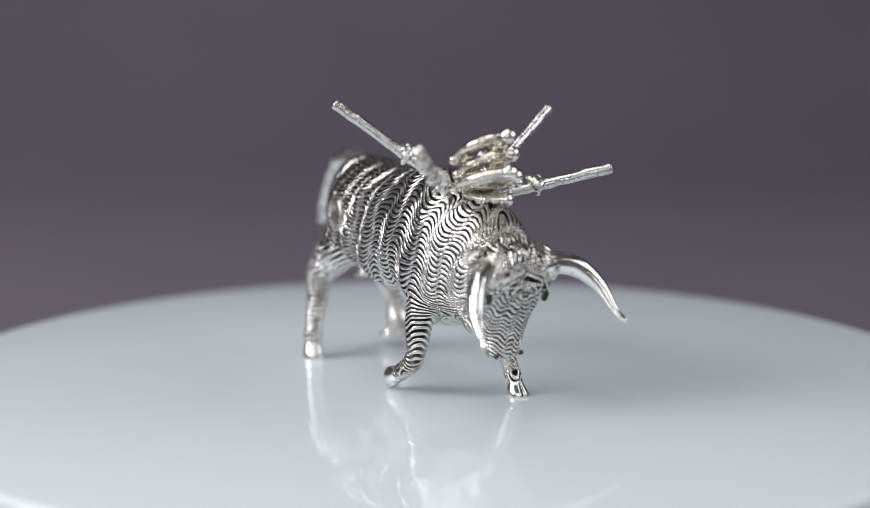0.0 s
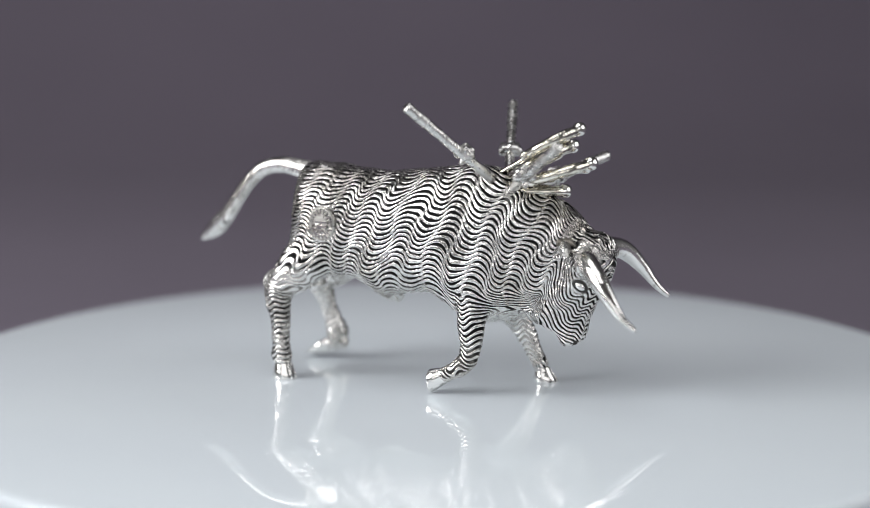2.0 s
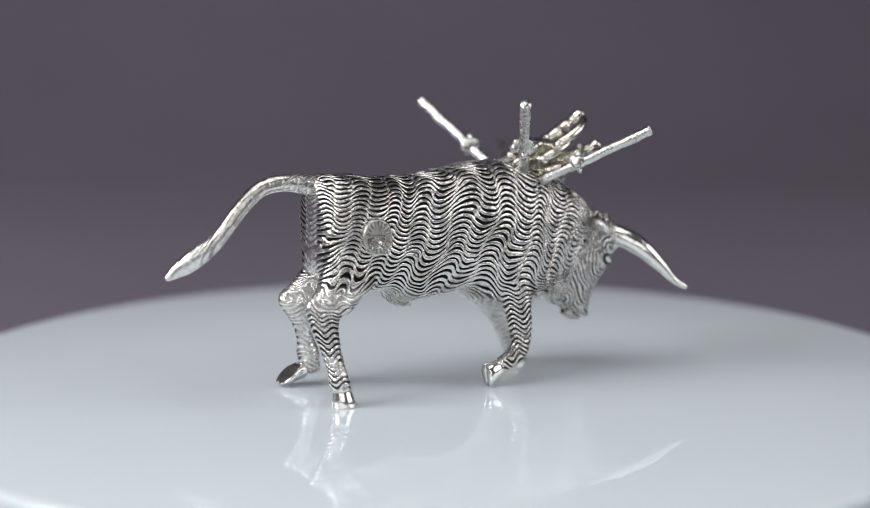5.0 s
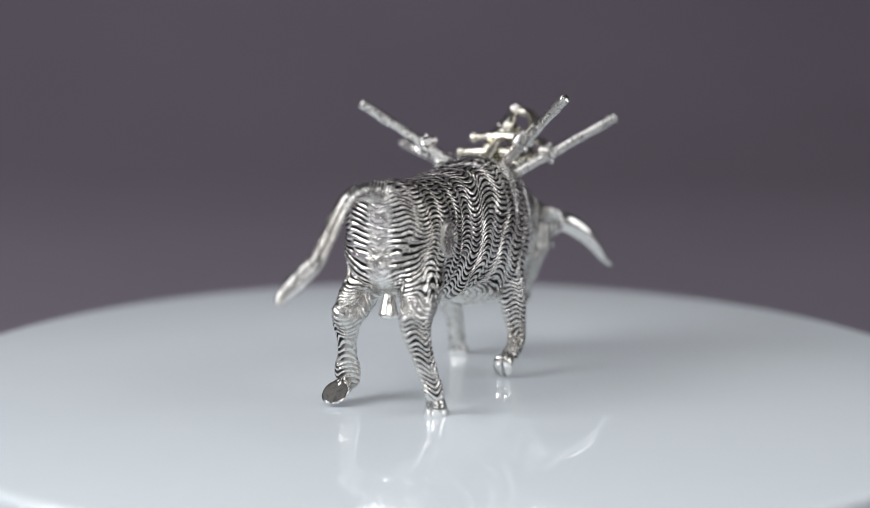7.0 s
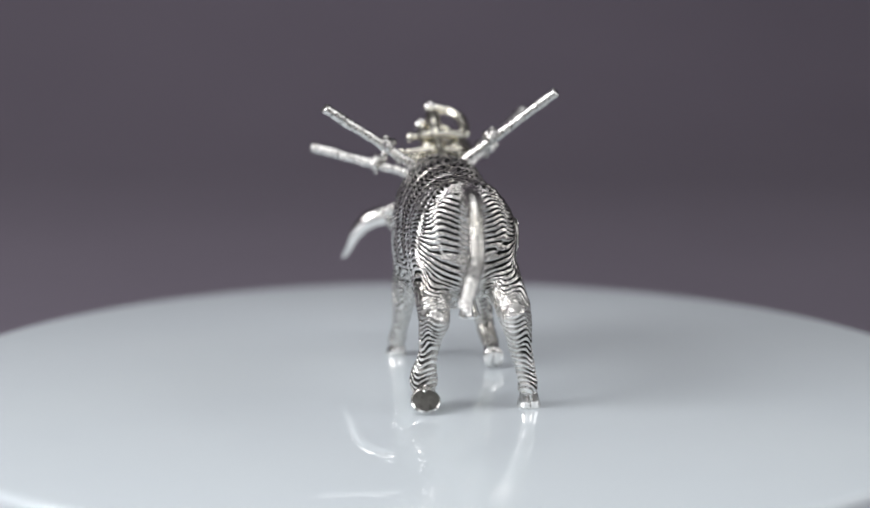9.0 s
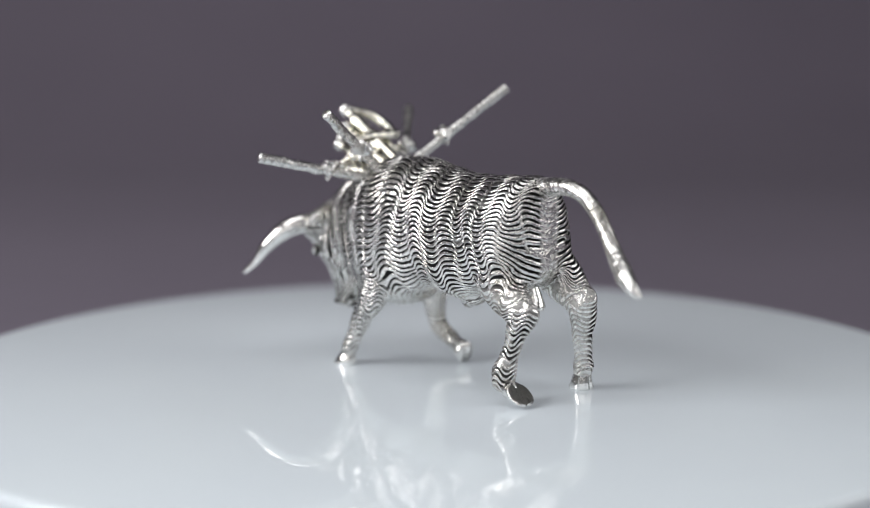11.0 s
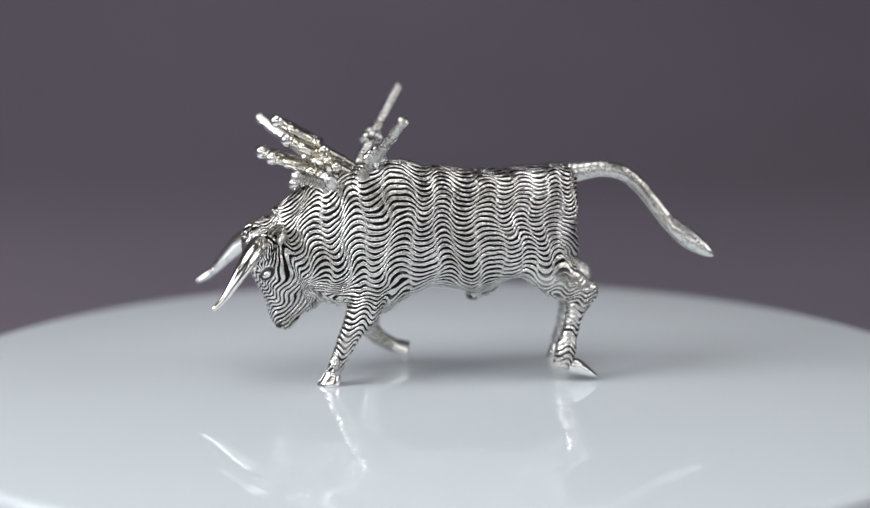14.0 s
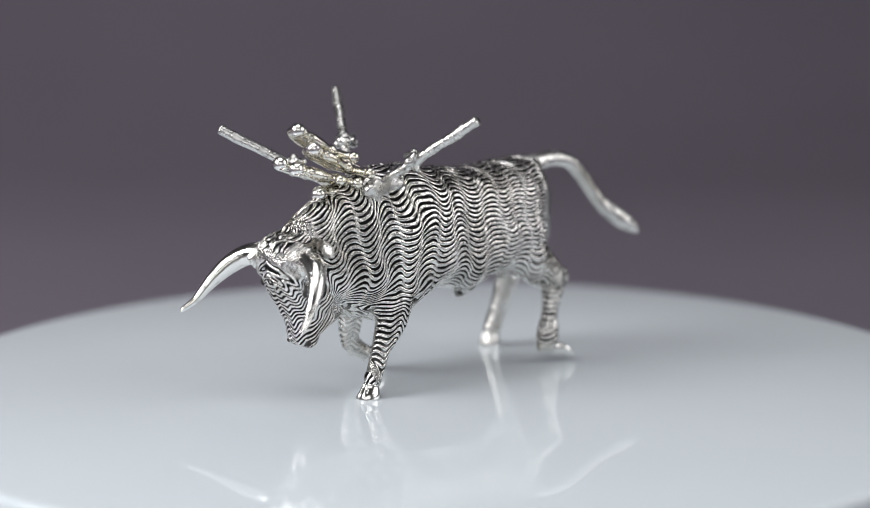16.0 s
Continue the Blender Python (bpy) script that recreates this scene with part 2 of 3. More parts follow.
def cast_shell():
    bm = bmesh.new()
    rings = []
    for x, top, bot, w in catmull(TORSO, 4):
        c, h = (top + bot) / 2, (top - bot) / 2
        ring = []
        for k in range(40):
            a = 2 * math.pi * k / 40
            ca, sa = math.cos(a), math.sin(a)
            e = 0.86
            ring.append((x, w * math.copysign(abs(ca) ** e, ca) * (1 - 0.08 * sa), c + h * math.copysign(abs(sa) ** e, sa)))
        rings.append(ring)
    skin(bm, rings)
    # head
    rings = []
    for x, z, d, w in catmull(HEAD, 4):
        ring = []
        for k in range(28):
            a = 2 * math.pi * k / 28
            ca, sa = math.cos(a), math.sin(a)
            wide = w * (1.0 - 0.16 * ca * ca + 0.06 * ca)
            ring.append(HEAD_TURN @ Vector((x + d * ca, wide * math.copysign(abs(sa) ** 0.85, sa), z + 0.28 * d * ca)))
        rings.append(ring)
    skin(bm, rings)
    tube(bm, [(HEAD_TURN @ Vector(q)).to_tuple() + rr for q, rr in (((26, -0.5, 23.5), (4.5, 6.2)), ((30, -0.3, 20.6), (4.4, 5.6)), ((33.6, 0, 17.4), (3.4, 4.9)), ((36, 0, 14.8), (2.7, 4.2)))], n=18)
    for s in (-1, 1):  # brows, cheeks, nostril rims
        ball(bm, HEAD_TURN @ Vector((42.2, s * 6.0, 29.6)), 2.3, stretch=(0.9, 0.9, 0.7))
        ball(bm, HEAD_TURN @ Vector((35.2, s * 4.6, 24.0)), 3.4, stretch=(1.1, 0.7, 1.2))
        ball(bm, HEAD_TURN @ Vector((37.2, s * 2.7, 13.4)), 1.25)
    tube(bm, [(39.5, -3.5, 34.0, 3.6), (41.4, -6.8, 33.6, 3.2), (43.6, -10.0, 31.6, 2.8)], n=14, side=(1, 0, 0))
    tube(bm, [(38.8, 3.5, 34.0, 3.6), (40.0, 7.2, 33.6, 3.2), (41.8, 10.8, 32.0, 2.8)], n=14, side=(1, 0, 0))
    ball(bm, (41.8, 0.6, 34.7), 2.9, stretch=(1.0, 1.5, 0.75))
    for rows in LEGS.values():
        tube(bm, [(*p[:3], p[3] + (0.25 if p[3] > 2.7 else 0.1), p[4] + (0.25 if p[4] > 2.7 else 0.12)) for p in rows], n=18)
    # hock points and fetlocks
    ball(bm, (-36.4, -10.0, 22.2), 2.8, stretch=(1, 1.0, 1.2))
    ball(bm, (-35.4, 7.7, 20.8), 2.7, stretch=(1, 1.0, 1.1))
    ball(bm, (-33.5, -13.7, 5.6), 1.9)
    ball(bm, (-28.9, 9.7, 4.4), 2.0, stretch=(1, 1.2, 1))
    # thighs, shoulders, hump, brisket and sheath
    for s in (-1, 1):
        ball(bm, (-24.5, s * 6.4, 33.5), 6.8, n=14, stretch=(0.95, 0.82, 1.4))
        ball(bm, (15, s * 5.6, 33), 7.0, n=14, stretch=(1.0, 0.78, 1.5))
    ball(bm, (20, 0, 44), 7.5, n=14, stretch=(1.4, 0.95, 0.8))
    ball(bm, (15.5, 0, 19.5), 4.4, n=12, stretch=(1.5, 1.2, 0.95))
    tube(bm, [(-14, 0, 23, 2.8), (-10, 0.7, 20.8, 2.7), (-7.8, 1.2, 18.2, 0.9)], n=12)
    return bm


def engraving(co, no):
    """The run of the engraved lines (in line widths) and how deep they are cut, for points of the cast skin."""
    x, y, z = co.T
    spine = np.array(TORSO)
    top, bot, wid = (np.interp(np.maximum(x, -28), spine[:, 0], spine[:, k]) for k in (1, 2, 3))
    mid, half = (top + bot) / 2, (top - bot) / 2
    turn = np.arctan2((z - mid) / np.maximum(half, 4), np.abs(y) / np.maximum(wid, 4))
    trunk = np.interp(x, [14, 36], [13.5, 9.5]) * (0.35 * turn + 0.68 * np.sin(turn)) + 1.2
    rump = step(0.45, 0.85, -no[:, 0]) * step(-26, -30, x)                    # chevrons down the back of the thighs
    trunk = trunk * (1 - rump) + rump * (0.85 * (z - 35.5) + 0.3 * (9 - np.abs(y)))
    trunk += 0.55 * np.maximum(x - 13, 0) ** 2 / (np.maximum(x - 13, 0) + 5)
    legs = 0.85 * (z - np.interp(x, [-10, 10], [35.5, 31.5]))
    ahead, above = np.minimum(x - 47, -0.01), np.where(z > 29, 0.6, 0.95) * (z - 29)
    head = 8 + 1.1 * (13.3 - np.hypot(ahead, above))                          # rings round the cheek, level lines down the face
    w_leg = step(26, 18.5, z) * np.where(np.abs(y) > 2.5, 1, step(1, 2.5, np.abs(y))) * (1 - step(0.5, 0.85, np.abs(no[:, 2])))
    w_head = step(-1.0, 1.6, (x - 28.5) - (z - 17) * 0.40)
    p = trunk * (1 - w_leg) + legs * w_leg
    p = p * (1 - w_head) + head * w_head
    warp = np.array([noise.noise(Vector((a * 0.09, b * 0.09, c * 0.09))) for a, b, c in co])
    fine = np.array([noise.noise(Vector((a * 0.35 + 7, b * 0.35, c * 0.35))) for a, b, c in co])
    along = x - (0.2 - 0.15 * np.tanh(y / 3)) * (z - 35) * (1 - w_leg) + 2.4 * warp
    front = step(-24, -4, x) * (1 - w_leg)
    run = np.linspace(-60, 70, 261)                                           # the waves are short on the rump, long on the flank
    swing = 2 * math.pi * np.interp(along, run, np.cumsum(0.5 / np.interp(run, [-31, -18, -6, 16, 27], [6.8, 8.0, 10.8, 11.0, 8.6])))
    side = np.sin(swing)
    p += (0.78 + 0.45 * front) * (side + 0.06 * np.sin(3 * swing)) * (1 - w_leg) * (1 - 0.45 * w_head)
    p += 0.13 * np.tanh(4 * side) * (1 - w_leg) * (1 - w_head)                # strokes of neighbouring columns interleave
    p += w_leg * (0.65 * np.sin(2 * math.pi * (x + 0.6 * np.abs(y)) / 5.0 + 0.3 * z)) * (1 - w_head)
    p += w_head * 0.5 * np.sin(2 * math.pi * np.abs(y) / 4.4 + 7 * np.arctan2(above, -ahead))
    hair = w_head * step(33.0, 35.0, z)                                       # tousled forelock
    p = p * (1 - hair) + hair * (1.15 * y + 1.2 * fine)
    p = (p + 0.6 * warp + 0.3 * fine) / PITCH
    lot = np.sin(np.round(p) * 12.9898 + np.floor(swing / math.pi) * 78.233 + 37.7 * (y > 0)) * 43758.5453
    lot -= np.floor(lot)                                                      # one chance for each stroke of the graver
    stroke = (2.0 * np.abs(side) ** 0.7 - 1.15) * (1 - w_leg) * (1 - w_head) + 0.9 * (lot - 0.5) + 0.3 * rump + 0.95 * w_leg * (1 - w_head) + 0.45 * w_head + 0.5 * hair + 0.3 + 0.4 * w_leg * step(0.3, 0.8, -no[:, 0])
    cut = np.clip(1.25 + 0.6 * fine, 0, 1)
    cut *= 1 - 0.8 * step(0.3, 0.05, np.abs(side)) * step(0.35, 0.6, lot) * (1 - w_leg) * (1 - w_head)   # some strokes end between the columns
    cut *= 1 - 0.6 * step(-0.75, -1.0, (z - mid) / np.maximum(half, 4)) * (1 - w_leg) * (1 - w_head)      # shallower towards the belly
    cut *= 1 - (0.05 + 0.6 * np.clip(fine * 2, 0, 1)) * step(15, 9, z) * (1 - w_head)
    inner = step(25, 21, z) * step(-0.1, 0.5, -no[:, 1] * np.sign(y)) * (1 - w_head)
    cut *= 1 - 0.65 * inner
    hind = step(-15, -20, x) * (1 - w_head)
    cut *= 1 - hind * np.where(y > 0, 0.75 * step(21, 16, z), 0.6 * step(15, 9, z)) * step(-0.25, 0.15, fine) * step(0.7, 0.2, -no[:, 0])   # hind legs mostly rubbed bright below the hock
    cut *= 1 - 0.7 * step(4.6, 3.2, z) * (1 - w_head)                       # fetlocks are left plain
    for ex, ey, ez in ((41.0, -7.75, 27.2), (39.9, 8.15, 26.4)):
        cut *= step(1.5, 2.6, np.sqrt((x - ex) ** 2 + (y - ey) ** 2 + (z - ez) ** 2))
    cut *= 1 - 0.85 * w_head * step(4.5, 6.5, np.abs(y)) * step(28.8, 30.5, z) * step(40, 42, x)   # smooth round the horns
    stamp = np.hypot((x + 22.2) / 3.9, (z - 37.5) / 4.5)
    cut *= np.where(y < 0, step(0.85, 1.05, stamp), 1)                         # room for the oval stamp
    cut *= 1 - 0.85 * step(-31.0, -32.6, x) * step(3.6, 1.7, np.abs(y + 0.8)) * step(20, 25, z) * step(49, 44, z)   # lines fade out in a plain patch under the tail
    cut *= 1 - 0.85 * step(0.35, 0.75, -no[:, 2]) * step(21, 18, z) * step(6, 9, x) * step(25, 22, x) * (1 - w_head)   # brisket
    cut *= 1 - 0.8 * step(0.8, 0.97, -no[:, 2]) * (1 - w_head)                # plain underside
    return p, cut, stroke, side * (1 - w_leg) * (1 - w_head)


def bull():
    top = tagged(new("bull_figurine"), "cast silver bull figurine with wavy engraving, standing on a turntable", "figurine")
    me = fused(cast_shell(), 0.55, 0.16)
    n = len(me.vertices)
    co, no = np.empty(n * 3, np.float32), np.empty(n * 3, np.float32)
    me.vertices.foreach_get("co", co)
    me.vertex_normals.foreach_get("vector", no)
    co, no = co.reshape(-1, 3).astype(float), no.reshape(-1, 3).astype(float)
    p, cut, stroke, column = engraving(co, no)
    depth = step(-0.2, 0.95, np.cos(2 * math.pi * p)) - 0.3
    lumps = np.array([noise.noise(Vector((a * 0.17, b * 0.17, c * 0.17 + 3))) + 0.35 * noise.noise(Vector((a * 0.6, b * 0.6, c * 0.6))) for a, b, c in co])
    tousle = step(33.5, 35.5, co[:, 2]) * step(37, 39, co[:, 0]) * np.array([noise.noise(Vector((a * 0.5, b * 1.3, c * 0.5))) for a, b, c in co])
    co = co - no * (0.26 * depth * cut - 0.42 * lumps - 0.6 * tousle - 0.11 * column)[:, None]
    me.vertices.foreach_set("co", (co * 0.001).astype(np.float32).ravel())
    for name, values in (("engrave", p), ("cut", cut), ("stroke", stroke)):
        me.attributes.new(name, "FLOAT", "POINT").data.foreach_set("value", values.astype(np.float32))
    me.polygons.foreach_set("use_smooth", np.ones(len(me.polygons), bool))
    me.materials.clear()
    me.materials.append(BODY)
    me.name = "body"
    me.update()
    body = new("body", me)
    body.parent = top
    tagged(body, "silver body with blackened wavy engraving")

    # tail
    bm = bmesh.new()
    tube(bm, [(-30, 0, 47.8, 2.5), (-33.5, 0.2, 48.5, 2.35), (-39.5, 0.5, 49.3, 2.0), (-45.0, 0.7, 48.2, 1.8), (-49.0, 0.7, 45.0, 1.75), (-52.4, 1.0, 40.9, 1.7), (-55.6, 1.7, 36.8, 1.8),
              (-58.6, 2.9, 34.1, 2.2, 1.9), (-61.4, 4.1, 31.9, 2.2, 1.9), (-64.2, 5.0, 30.0, 1.5, 1.4), (-66.0, 4.9, 28.8, 0.7), (-66.3, 4.9, 28.6, 0.3)], n=16, steps=6)
    tail = part("tail", bm, BODY, top, "plain silver tail with an engraved tuft", scale=0.001).data
    at = np.array([v.co for v in tail.vertices]) * 1000
    tuft = step(-53, -57, at[:, 0]) * step(-66.5, -64, at[:, 0])
    for name, values in (("engrave", (0.55 * at[:, 0] - 0.5 * at[:, 2] + 0.9 * np.abs(at[:, 1] - 4)) / 0.95), ("cut", 0.55 * tuft * step(3.0, 5.0, at[:, 2] + 0.8 * at[:, 0] + 19) + 0.25 * step(-40, -34, at[:, 0]) + 0.35 * np.clip(np.sin(at[:, 0] * 0.9) * np.sin(at[:, 1] * 1.7 + at[:, 2] * 0.6), 0, 1)), ("stroke", np.sin(at[:, 0] * 1.3))):
        tail.attributes.new(name, "FLOAT", "POINT").data.foreach_set("value", values.astype(np.float32))
    # horns
    for pts in ([(41.0, -5.0, 32.6, 2.7), (43.5, -9.8, 32.9, 2.5), (47.0, -13.4, 30.4, 2.25), (50.7, -15.7, 26.5, 1.6), (54.2, -16.8, 22.6, 0.9), (57.1, -17.5, 20.7, 0.6), (57.6, -17.5, 20.5, 0.4)],
                [(40.5, 5.4, 32.6, 2.7), (41.7, 10.8, 33.3, 2.5), (43.4, 15.4, 31.8, 2.25), (46.1, 18.8, 28.0, 1.6), (49.2, 20.5, 23.5, 0.9), (51.5, 21.6, 21.2, 0.6), (52.0, 21.6, 20.9, 0.4)]):
        bm = bmesh.new()
        tube(bm, pts, n=16, steps=6, side=(0, 0.3, 1))
        part("horn", bm, POLISHED, top, "polished silver horn", scale=0.001)
    # ears
    for pts in ([(37.6, -5.8, 35.2, 1.0, 1.0), (37.8, -8.4, 35.6, 1.9, 1.1), (38.4, -10.6, 35.2, 1.6, 0.9), (39.2, -12.2, 34.5, 0.4, 0.4)], [(36.6, 5.8, 35.0, 1.0, 1.0), (36.4, 8.4, 35.4, 1.9, 1.1), (36.5, 10.8, 35.0, 1.6, 0.9), (36.8, 12.4, 34.3, 0.4, 0.4)]):
        bm = bmesh.new()
        tube(bm, pts, n=12, steps=4, side=(1, 0, 0.3))
        part("ear", bm, ROUGH_SILVER, top, scale=0.001)
    forelock(top)
    # eyes: an almond bead in a blackened socket, and nostrils
    for c in ((41.0, -7.75, 27.2), (39.9, 8.15, 26.4)):
        q, out = Vector(c), math.copysign(1, c[1])
        turn = Matrix.Rotation(radians(38), 4, "Y") @ Matrix.Rotation(radians(-18 * out), 4, "Z")
        bm = bmesh.new()
        ball(bm, q, 1.0, stretch=(2.1, 0.85, 1.35), turn=turn)
        socket = part("eye_socket", bm, BLACKENED, top, "blackened eye socket", scale=0.001)
        bm = bmesh.new()
        ball(bm, q + Vector((0.1, 0.35 * out, 0)), 1.0, stretch=(1.35, 0.75, 0.8), turn=turn)
        part("eye", bm, POLISHED, socket, "polished almond eye", scale=0.001)
    # black beads paint in the shade of the nostril hollows
    for c in ((38.0, -2.95, 13.2), (37.5, 3.6, 13.2)):
        bm = bmesh.new()
        ball(bm, Vector(c), 0.75, n=8, stretch=(1.1, 0.9, 0.8))
        part("nostril", bm, BLACKENED, top, "dark nostril", scale=0.001)
    # hooves: from fetlock to sole, with the way to the toe at both ends
    for a, b, u0, u1, r0, r1, squash in (((10.2, -11.5, 4.9), (5.9, -11.6, 3.0), (0.5, 0, -0.85), (0.12, 0, -1), 1.85, 2.65, 0.95), ((24.6, 10.2, 3.7), (25.6, 10.4, 0.0), (1, 0, 0), (1, 0, 0), 1.75, 2.9, 0.95),
                                         ((-32.3, -13.7, 4.9), (-31.8, -13.9, 0.0), (1, 0, 0), (1, 0, 0), 1.95, 2.85, 0.98), ((-30.9, 9.8, 3.9), (-35.4, 9.8, 3.05), (0.1, 0, -1), (-0.76, 0, -0.65), 1.8, 3.2, 1.05)):
        hoof(top, Vector(a), Vector(b), Vector(u0), Vector(u1), r0, r1, squash)
    # scrotum
    bm = bmesh.new()
    tube(bm, [(-28.0, -0.4, 28.5, 1.5), (-28.8, -0.5, 25.2, 1.4), (-29.4, -0.6, 22.4, 1.9), (-29.6, -0.6, 20.6, 2.2, 2.4), (-29.6, -0.6, 20.1, 1.7)], n=14)
    part("scrotum", bm, POLISHED, top, scale=0.001)
    stamp(top)
    for tip, base in BANDERILLAS:
        banderilla(top, Vector(tip), Vector(base))
    return top


def forelock(top):
    """A tousled mane of short locks between the horns."""
    rng = random.Random(4)
    bm = bmesh.new()
    for k in range(64):
        y = rng.uniform(-7.2, 7.6)
        back = rng.uniform(0, 1)
        x, z = 36.4 + 6.4 * back - 0.05 * y * y * 0.6, 38.4 - 2.7 * back - 0.03 * y * y
        dx, dy = rng.uniform(0.8, 2.6), rng.uniform(-1.3, 1.3) + 0.1 * y
        r = rng.uniform(0.4, 0.75)
        tube(bm, [(x, y, z - 0.9, r), (x + 0.4 * dx, y + 0.4 * dy, z + 0.25, r), (x + dx, y + dy, z - 0.3, r * 0.7), (x + 1.3 * dx, y + 1.2 * dy, z - 1.3, 0.15)], n=6, steps=2)
    part("forelock", bm, HAIR_SILVER, top, "dark tousled forelock between the horns", scale=0.001)


def hoof(top, a, b, u0, u1, r0, r1, squash):
    bm = bmesh.new()
    side = Vector((0, 1, 0))
    for s in (-1, 1):
        rings = []
        for t, k in ((0, 0.72), (0.12, 1.0), (0.2, 0.9), (0.32, 0.93), (0.6, 0.96), (0.94, 1.0), (1.0, 0.93)):
            r = (r0 + (r1 - r0) * t) * k
            c = a.lerp(b, t)
            u = u0.lerp(u1, t).normalized()
            ring = []
            for i in range(12):
                g = math.pi * i / 11
                lip = 0.1 + 0.28 * max(0, math.cos(g)) * t
                ring.append(c + u * (r * math.cos(g) * (1.12 if math.cos(g) > 0 else 0.92)) + side * (s * (lip + (r * squash - 0.1) * math.sin(g))))
            rings.append(ring)
        skin(bm, rings)
    ball(bm, a.lerp(b, 0.4), r0 * 0.9, n=8)
    shoe = part("hoof", bm, POLISHED, top, "polished cloven silver hoof", scale=0.001)
    if r1 > 3:
        bm = bmesh.new()
        n = u1.normalized().cross(side)
        n = n if n.dot(b - a) > 0 else -n
        rings = [[b + n * h + u1.normalized() * (r1 * k * math.cos(g)) + side * (r1 * k * squash * math.sin(g)) for g in np.linspace(0, 2 * math.pi, 25)[:-1]] for k, h in ((0.9, -0.3), (0.9, 0.1), (0.8, 0.16), (0.3, 0.05), (0.03, 0.05))]
        skin(bm, rings)
        part("sole", bm, DARK_SILVER, shoe, "dull dark sole", scale=0.001)


def stamp(top):
    """The oval mark pressed into the right flank; its writing is too small to read."""
    bm = bmesh.new()
    lean = Matrix.Translation((-22.2, -12.2, 37.5)) @ Matrix.Rotation(radians(90), 4, "X")
    rings = []
    for r, h in ((0.02, -0.1), (0.55, -0.1), (0.72, -0.12), (0.8, 0.22), (0.9, 0.26), (0.95, -0.2), (1.04, -0.6)):
        rings.append([lean @ Vector((3.7 * r * math.cos(a), 4.3 * r * math.sin(a), h - 0.02 * (4.3 * r * math.sin(a)) ** 2)) for a in np.linspace(0, 2 * math.pi, 33)[:-1]])
    skin(bm, rings)
    part("stamp", bm, STAMP_SILVER, top, "oval pressed maker's stamp, worn", scale=0.001)
    mark = bpy.data.objects[top.children[-1].name]
    for i in range(17):
        bm = bmesh.new()
        a = radians(14 + 19 * i) if i < 9 else radians(202 + 19.5 * (i - 9))
        q = lean @ Vector((2.6 * math.cos(a), 3.1 * math.sin(a), 0.0))
        bmesh.ops.create_cube(bm, size=1, matrix=Matrix.Translation(q) @ Matrix.Rotation(math.pi / 2 - a, 4, "Y") @ Matrix.Diagonal((0.36, 0.5, 1.25, 1)))
        part("raised_bar", bm, POLISHED, mark, smooth=False, scale=0.001)
    for i, w in enumerate((3.0, 2.6)):
        bm = bmesh.new()
        q = lean @ Vector((0, 0.45 - 1.0 * i, 0.0))
        bmesh.ops.create_cube(bm, size=1, matrix=Matrix.Translation(q) @ Matrix.Diagonal((w, 0.5, 0.45, 1)))
        part("raised_bar", bm, POLISHED, mark, smooth=False, scale=0.001)


def banderilla(top, tip, base):
    along = (base - tip).normalized()
    side = Vector((0, 0, 1)).cross(along).normalized()
    rng = random.Random(round(tip.x * 10))
    bm = bmesh.new()
    rows = [(*tip, 1.15), (*tip.lerp(base, 0.015), 1.27)]
    for k in range(1, 14):
        c = tip.lerp(base, k / 13) + Vector((rng.uniform(-1, 1), rng.uniform(-1, 1), rng.uniform(-1, 1))) * 0.1
        rows.append((*c, 1.23 - 0.1 * k / 13 + rng.uniform(-0.1, 0.1)))
    tube(bm, rows, n=12, steps=2, side=side)
    dart = part("banderilla", bm, ROUGH_SILVER, top, "rough filed silver dart stuck in the back", scale=0.001)
    bm = bmesh.new()
    c = tip.lerp(base, 0.66)
    u = along.cross(side)
    u = u if u.z > 0 else -u
    for q, h, r in ((0.1, 0.0, 1.35), (0.9, 0.3, 1.15), (2.24, 0.3, 1.15), (3.04, 0.0, 1.35), (1.57, 1.2, 1.1), (0.5, -1.3, 0.9), (2.6, -1.4, 0.95), (1.57, -0.9, 1.0), (4.7, 0.2, 0.8)):
        out = side * math.cos(q) + u * math.sin(q)
        ball(bm, c + out * (1.75 + rng.uniform(-0.1, 0.25)) + along * (h + rng.uniform(-0.2, 0.2)), r, n=8, stretch=(1, 1, rng.uniform(0.85, 1.1)))
    ball(bm, c + u * 0.6, 1.7, n=8)
    me = fused(bm, 0.3, 0.22)
    bm = bmesh.new()
    bm.from_mesh(me)
    bpy.data.meshes.remove(me)
    part("rosette", bm, ROUGH_SILVER, dart, "beaded rosette", scale=0.001)


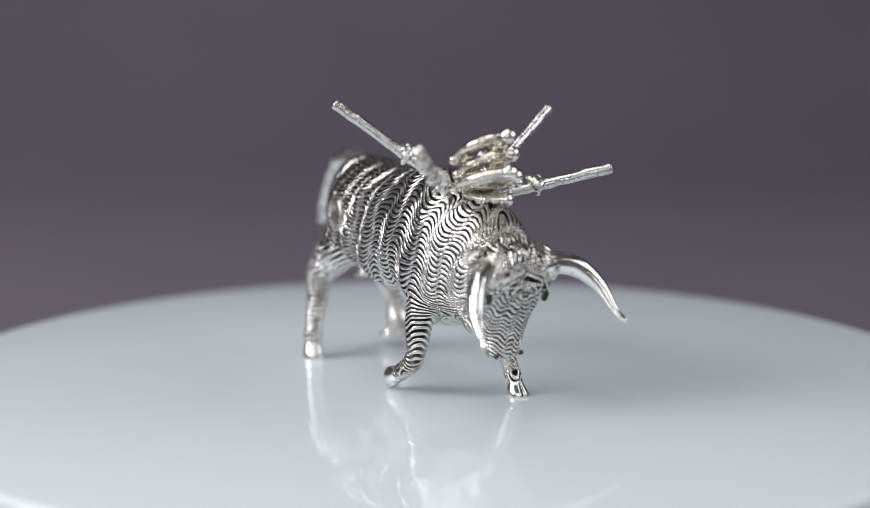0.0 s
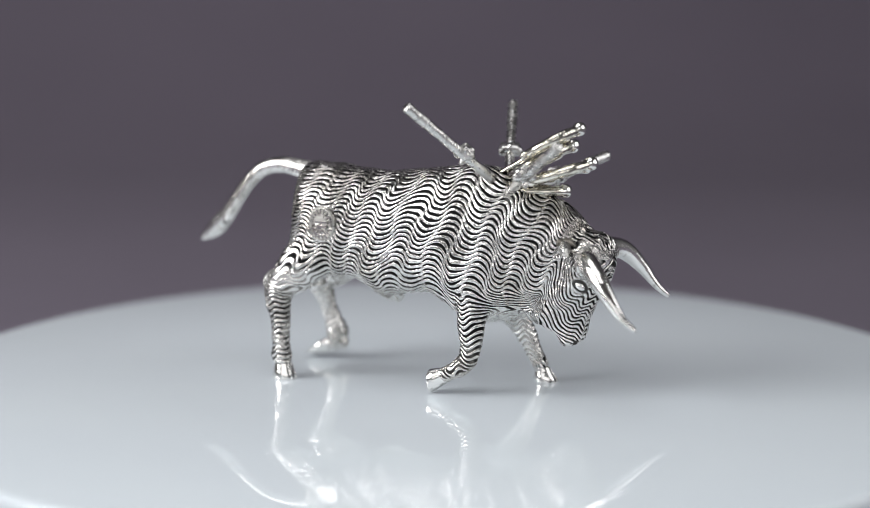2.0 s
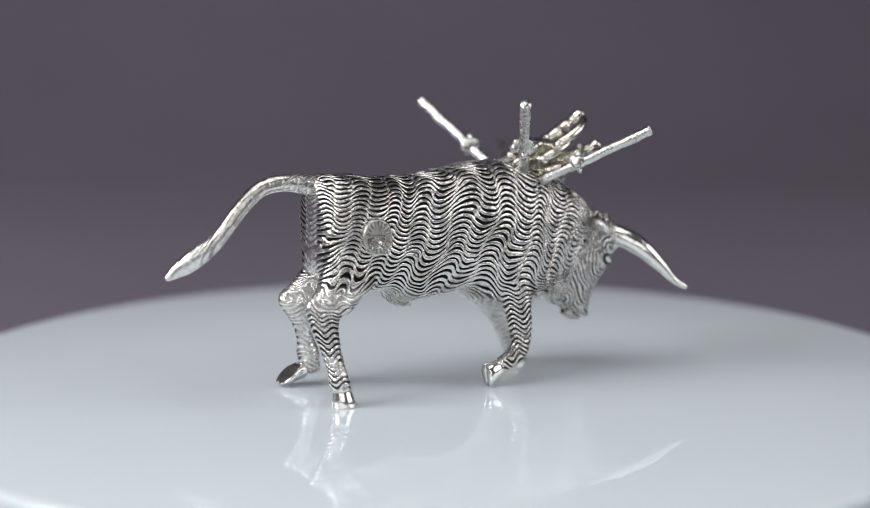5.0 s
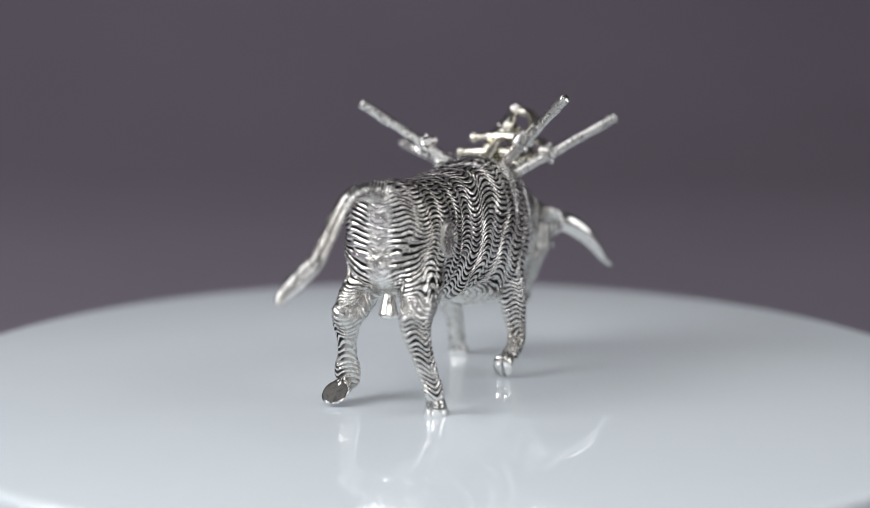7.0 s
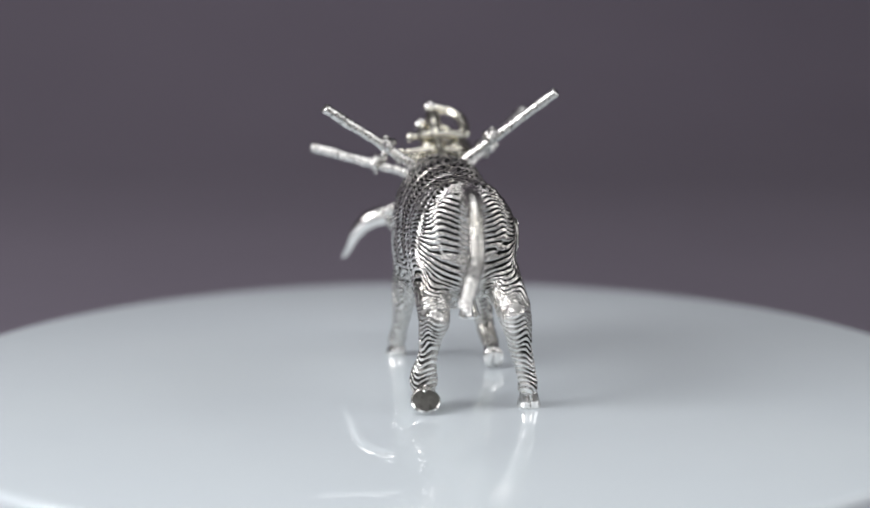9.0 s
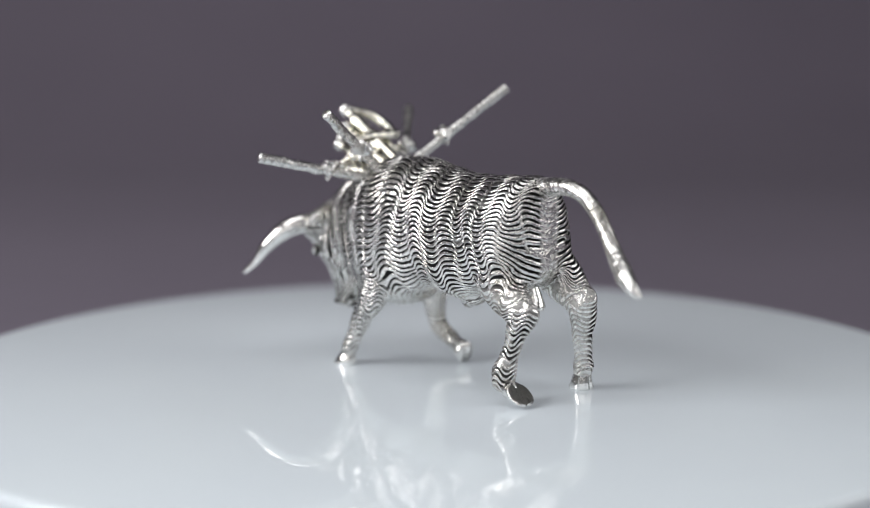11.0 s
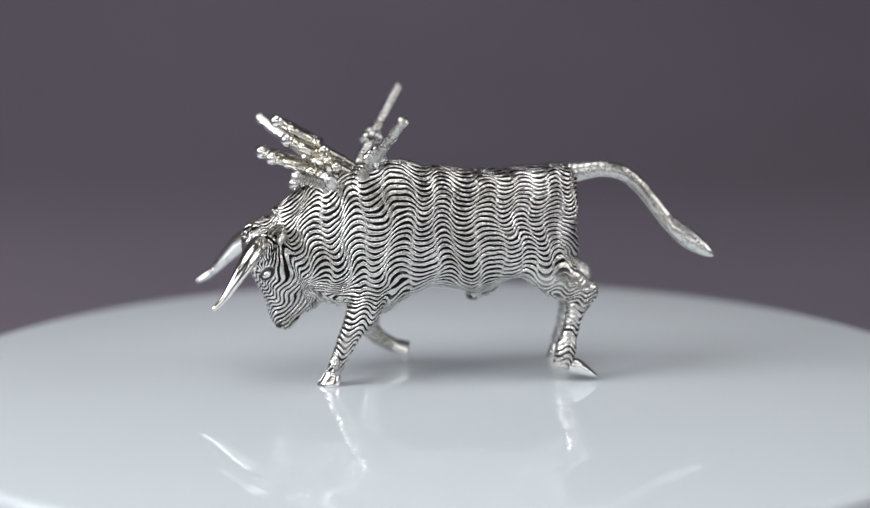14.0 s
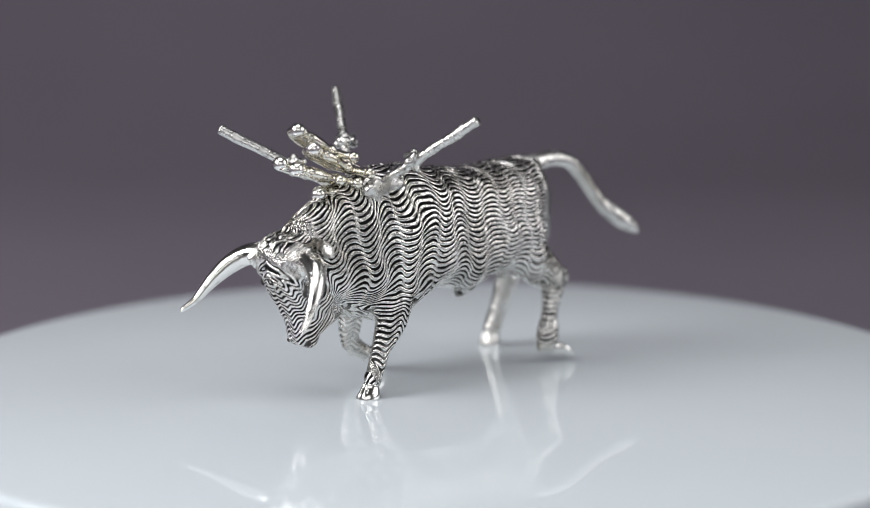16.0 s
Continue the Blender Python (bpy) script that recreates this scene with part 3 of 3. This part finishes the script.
def sword(pommel, base, reach=1.0):
    """A tiny sabre pick; its origin is where the blade enters the back."""
    pommel, base = Vector(pommel), Vector(base)
    top = tagged(new("sword_pick"), "tiny silver-gilt sabre stuck in the bull's back", "pick", "swords in the bull's back")
    axis = pommel - base
    length = axis.length
    along = axis.normalized()
    side = Vector((0, 1, 0))
    up = along.cross(side).normalized()
    side = up.cross(along)
    place = lambda a, s, u=0.0: along * a + side * (s * reach) + up * u
    g = length - 12.4
    bm = bmesh.new()
    tube(bm, [(*place(-3, 0), 0.75, 1.3), (*place(g * 0.5, 0), 0.75, 1.15), (*place(g, 0), 0.75, 1.1)], n=8, steps=2, side=side)
    part("blade", bm, GILT, top, scale=0.001)
    bm = bmesh.new()
    tube(bm, [(*place(g, 0), 1.1, 1.4), (*place(g + 1.5, 0), 1.45, 2.0), (*place(g + 2.3, 0), 1.0, 1.3), (*place(g + 5, 0), 1.3, 1.8), (*place(g + 8, 0), 1.35, 1.8), (*place(g + 9, 0), 1.0, 1.2), (*place(g + 10.6, 0), 1.3, 1.5)], n=10, steps=4, side=side)
    part("grip", bm, GILT, top, scale=0.001)
    bm = bmesh.new()
    ball(bm, place(length - 0.6, 0), 1.65, stretch=(1.0, 1.15, 1.0))
    part("pommel", bm, POLISHED, top, "polished ball pommel", scale=0.001)
    bm = bmesh.new()
    tube(bm, [(*place(g - 0.5, 6.2), 0.8), (*place(g, 3), 0.95), (*place(g + 0.2, 0), 1.15), (*place(g, -4), 1.1), (*place(g, -7), 0.95)], n=10, steps=3, side=along)
    ball(bm, place(g - 0.6, 6.6), 1.3, n=8)
    ball(bm, place(g, -7.4), 1.15, n=8)
    part("crossguard", bm, GILT, top, "ball-ended crossguard", scale=0.001)
    bm = bmesh.new()
    tube(bm, [(*place(g + 0.2, -6.6), 1.1), (*place(g + 3, -7.4), 1.4, 1.1), (*place(g + 7, -6.8), 1.45, 1.15), (*place(g + 10, -4.5), 1.15), (*place(g + 11.4, -1.05), 1.0)], n=10, steps=5, side=up)
    part("knuckle_bow", bm, GILT, top, "curved knuckle guard", scale=0.001)
    return top, base


# ---------------------------------------------------------------- build
studio()
PLATTER = turntable()
BULL = bull()
PICKS = [sword(*s) for s in SWORDS]


# ---------------------------------------------------------------- what moves
WOBBLE = Matrix.Rotation(radians(0.15), 4, Vector((0.156, 0.988, 0)))   # the platter sits a trace out of level


def turned(t):
    """The turntable's turn at t seconds."""
    return pose(0, 0, 0, 0, 0, -64.09 + 17.469 * t) @ WOBBLE


STAND = pose(0, -0.0033, 0, 0, 0, 3.7)


def motions():
    times = [k * 0.5 for k in range(33)]
    walk(PLATTER, [(t, turned(t)) for t in times])
    walk(BULL, [(t, turned(t) @ STAND) for t in times])
    for pick, base in PICKS:
        spot = STAND @ Matrix.Translation(base * 0.001)
        walk(pick, [(t, turned(t) @ spot) for t in times])


motions()
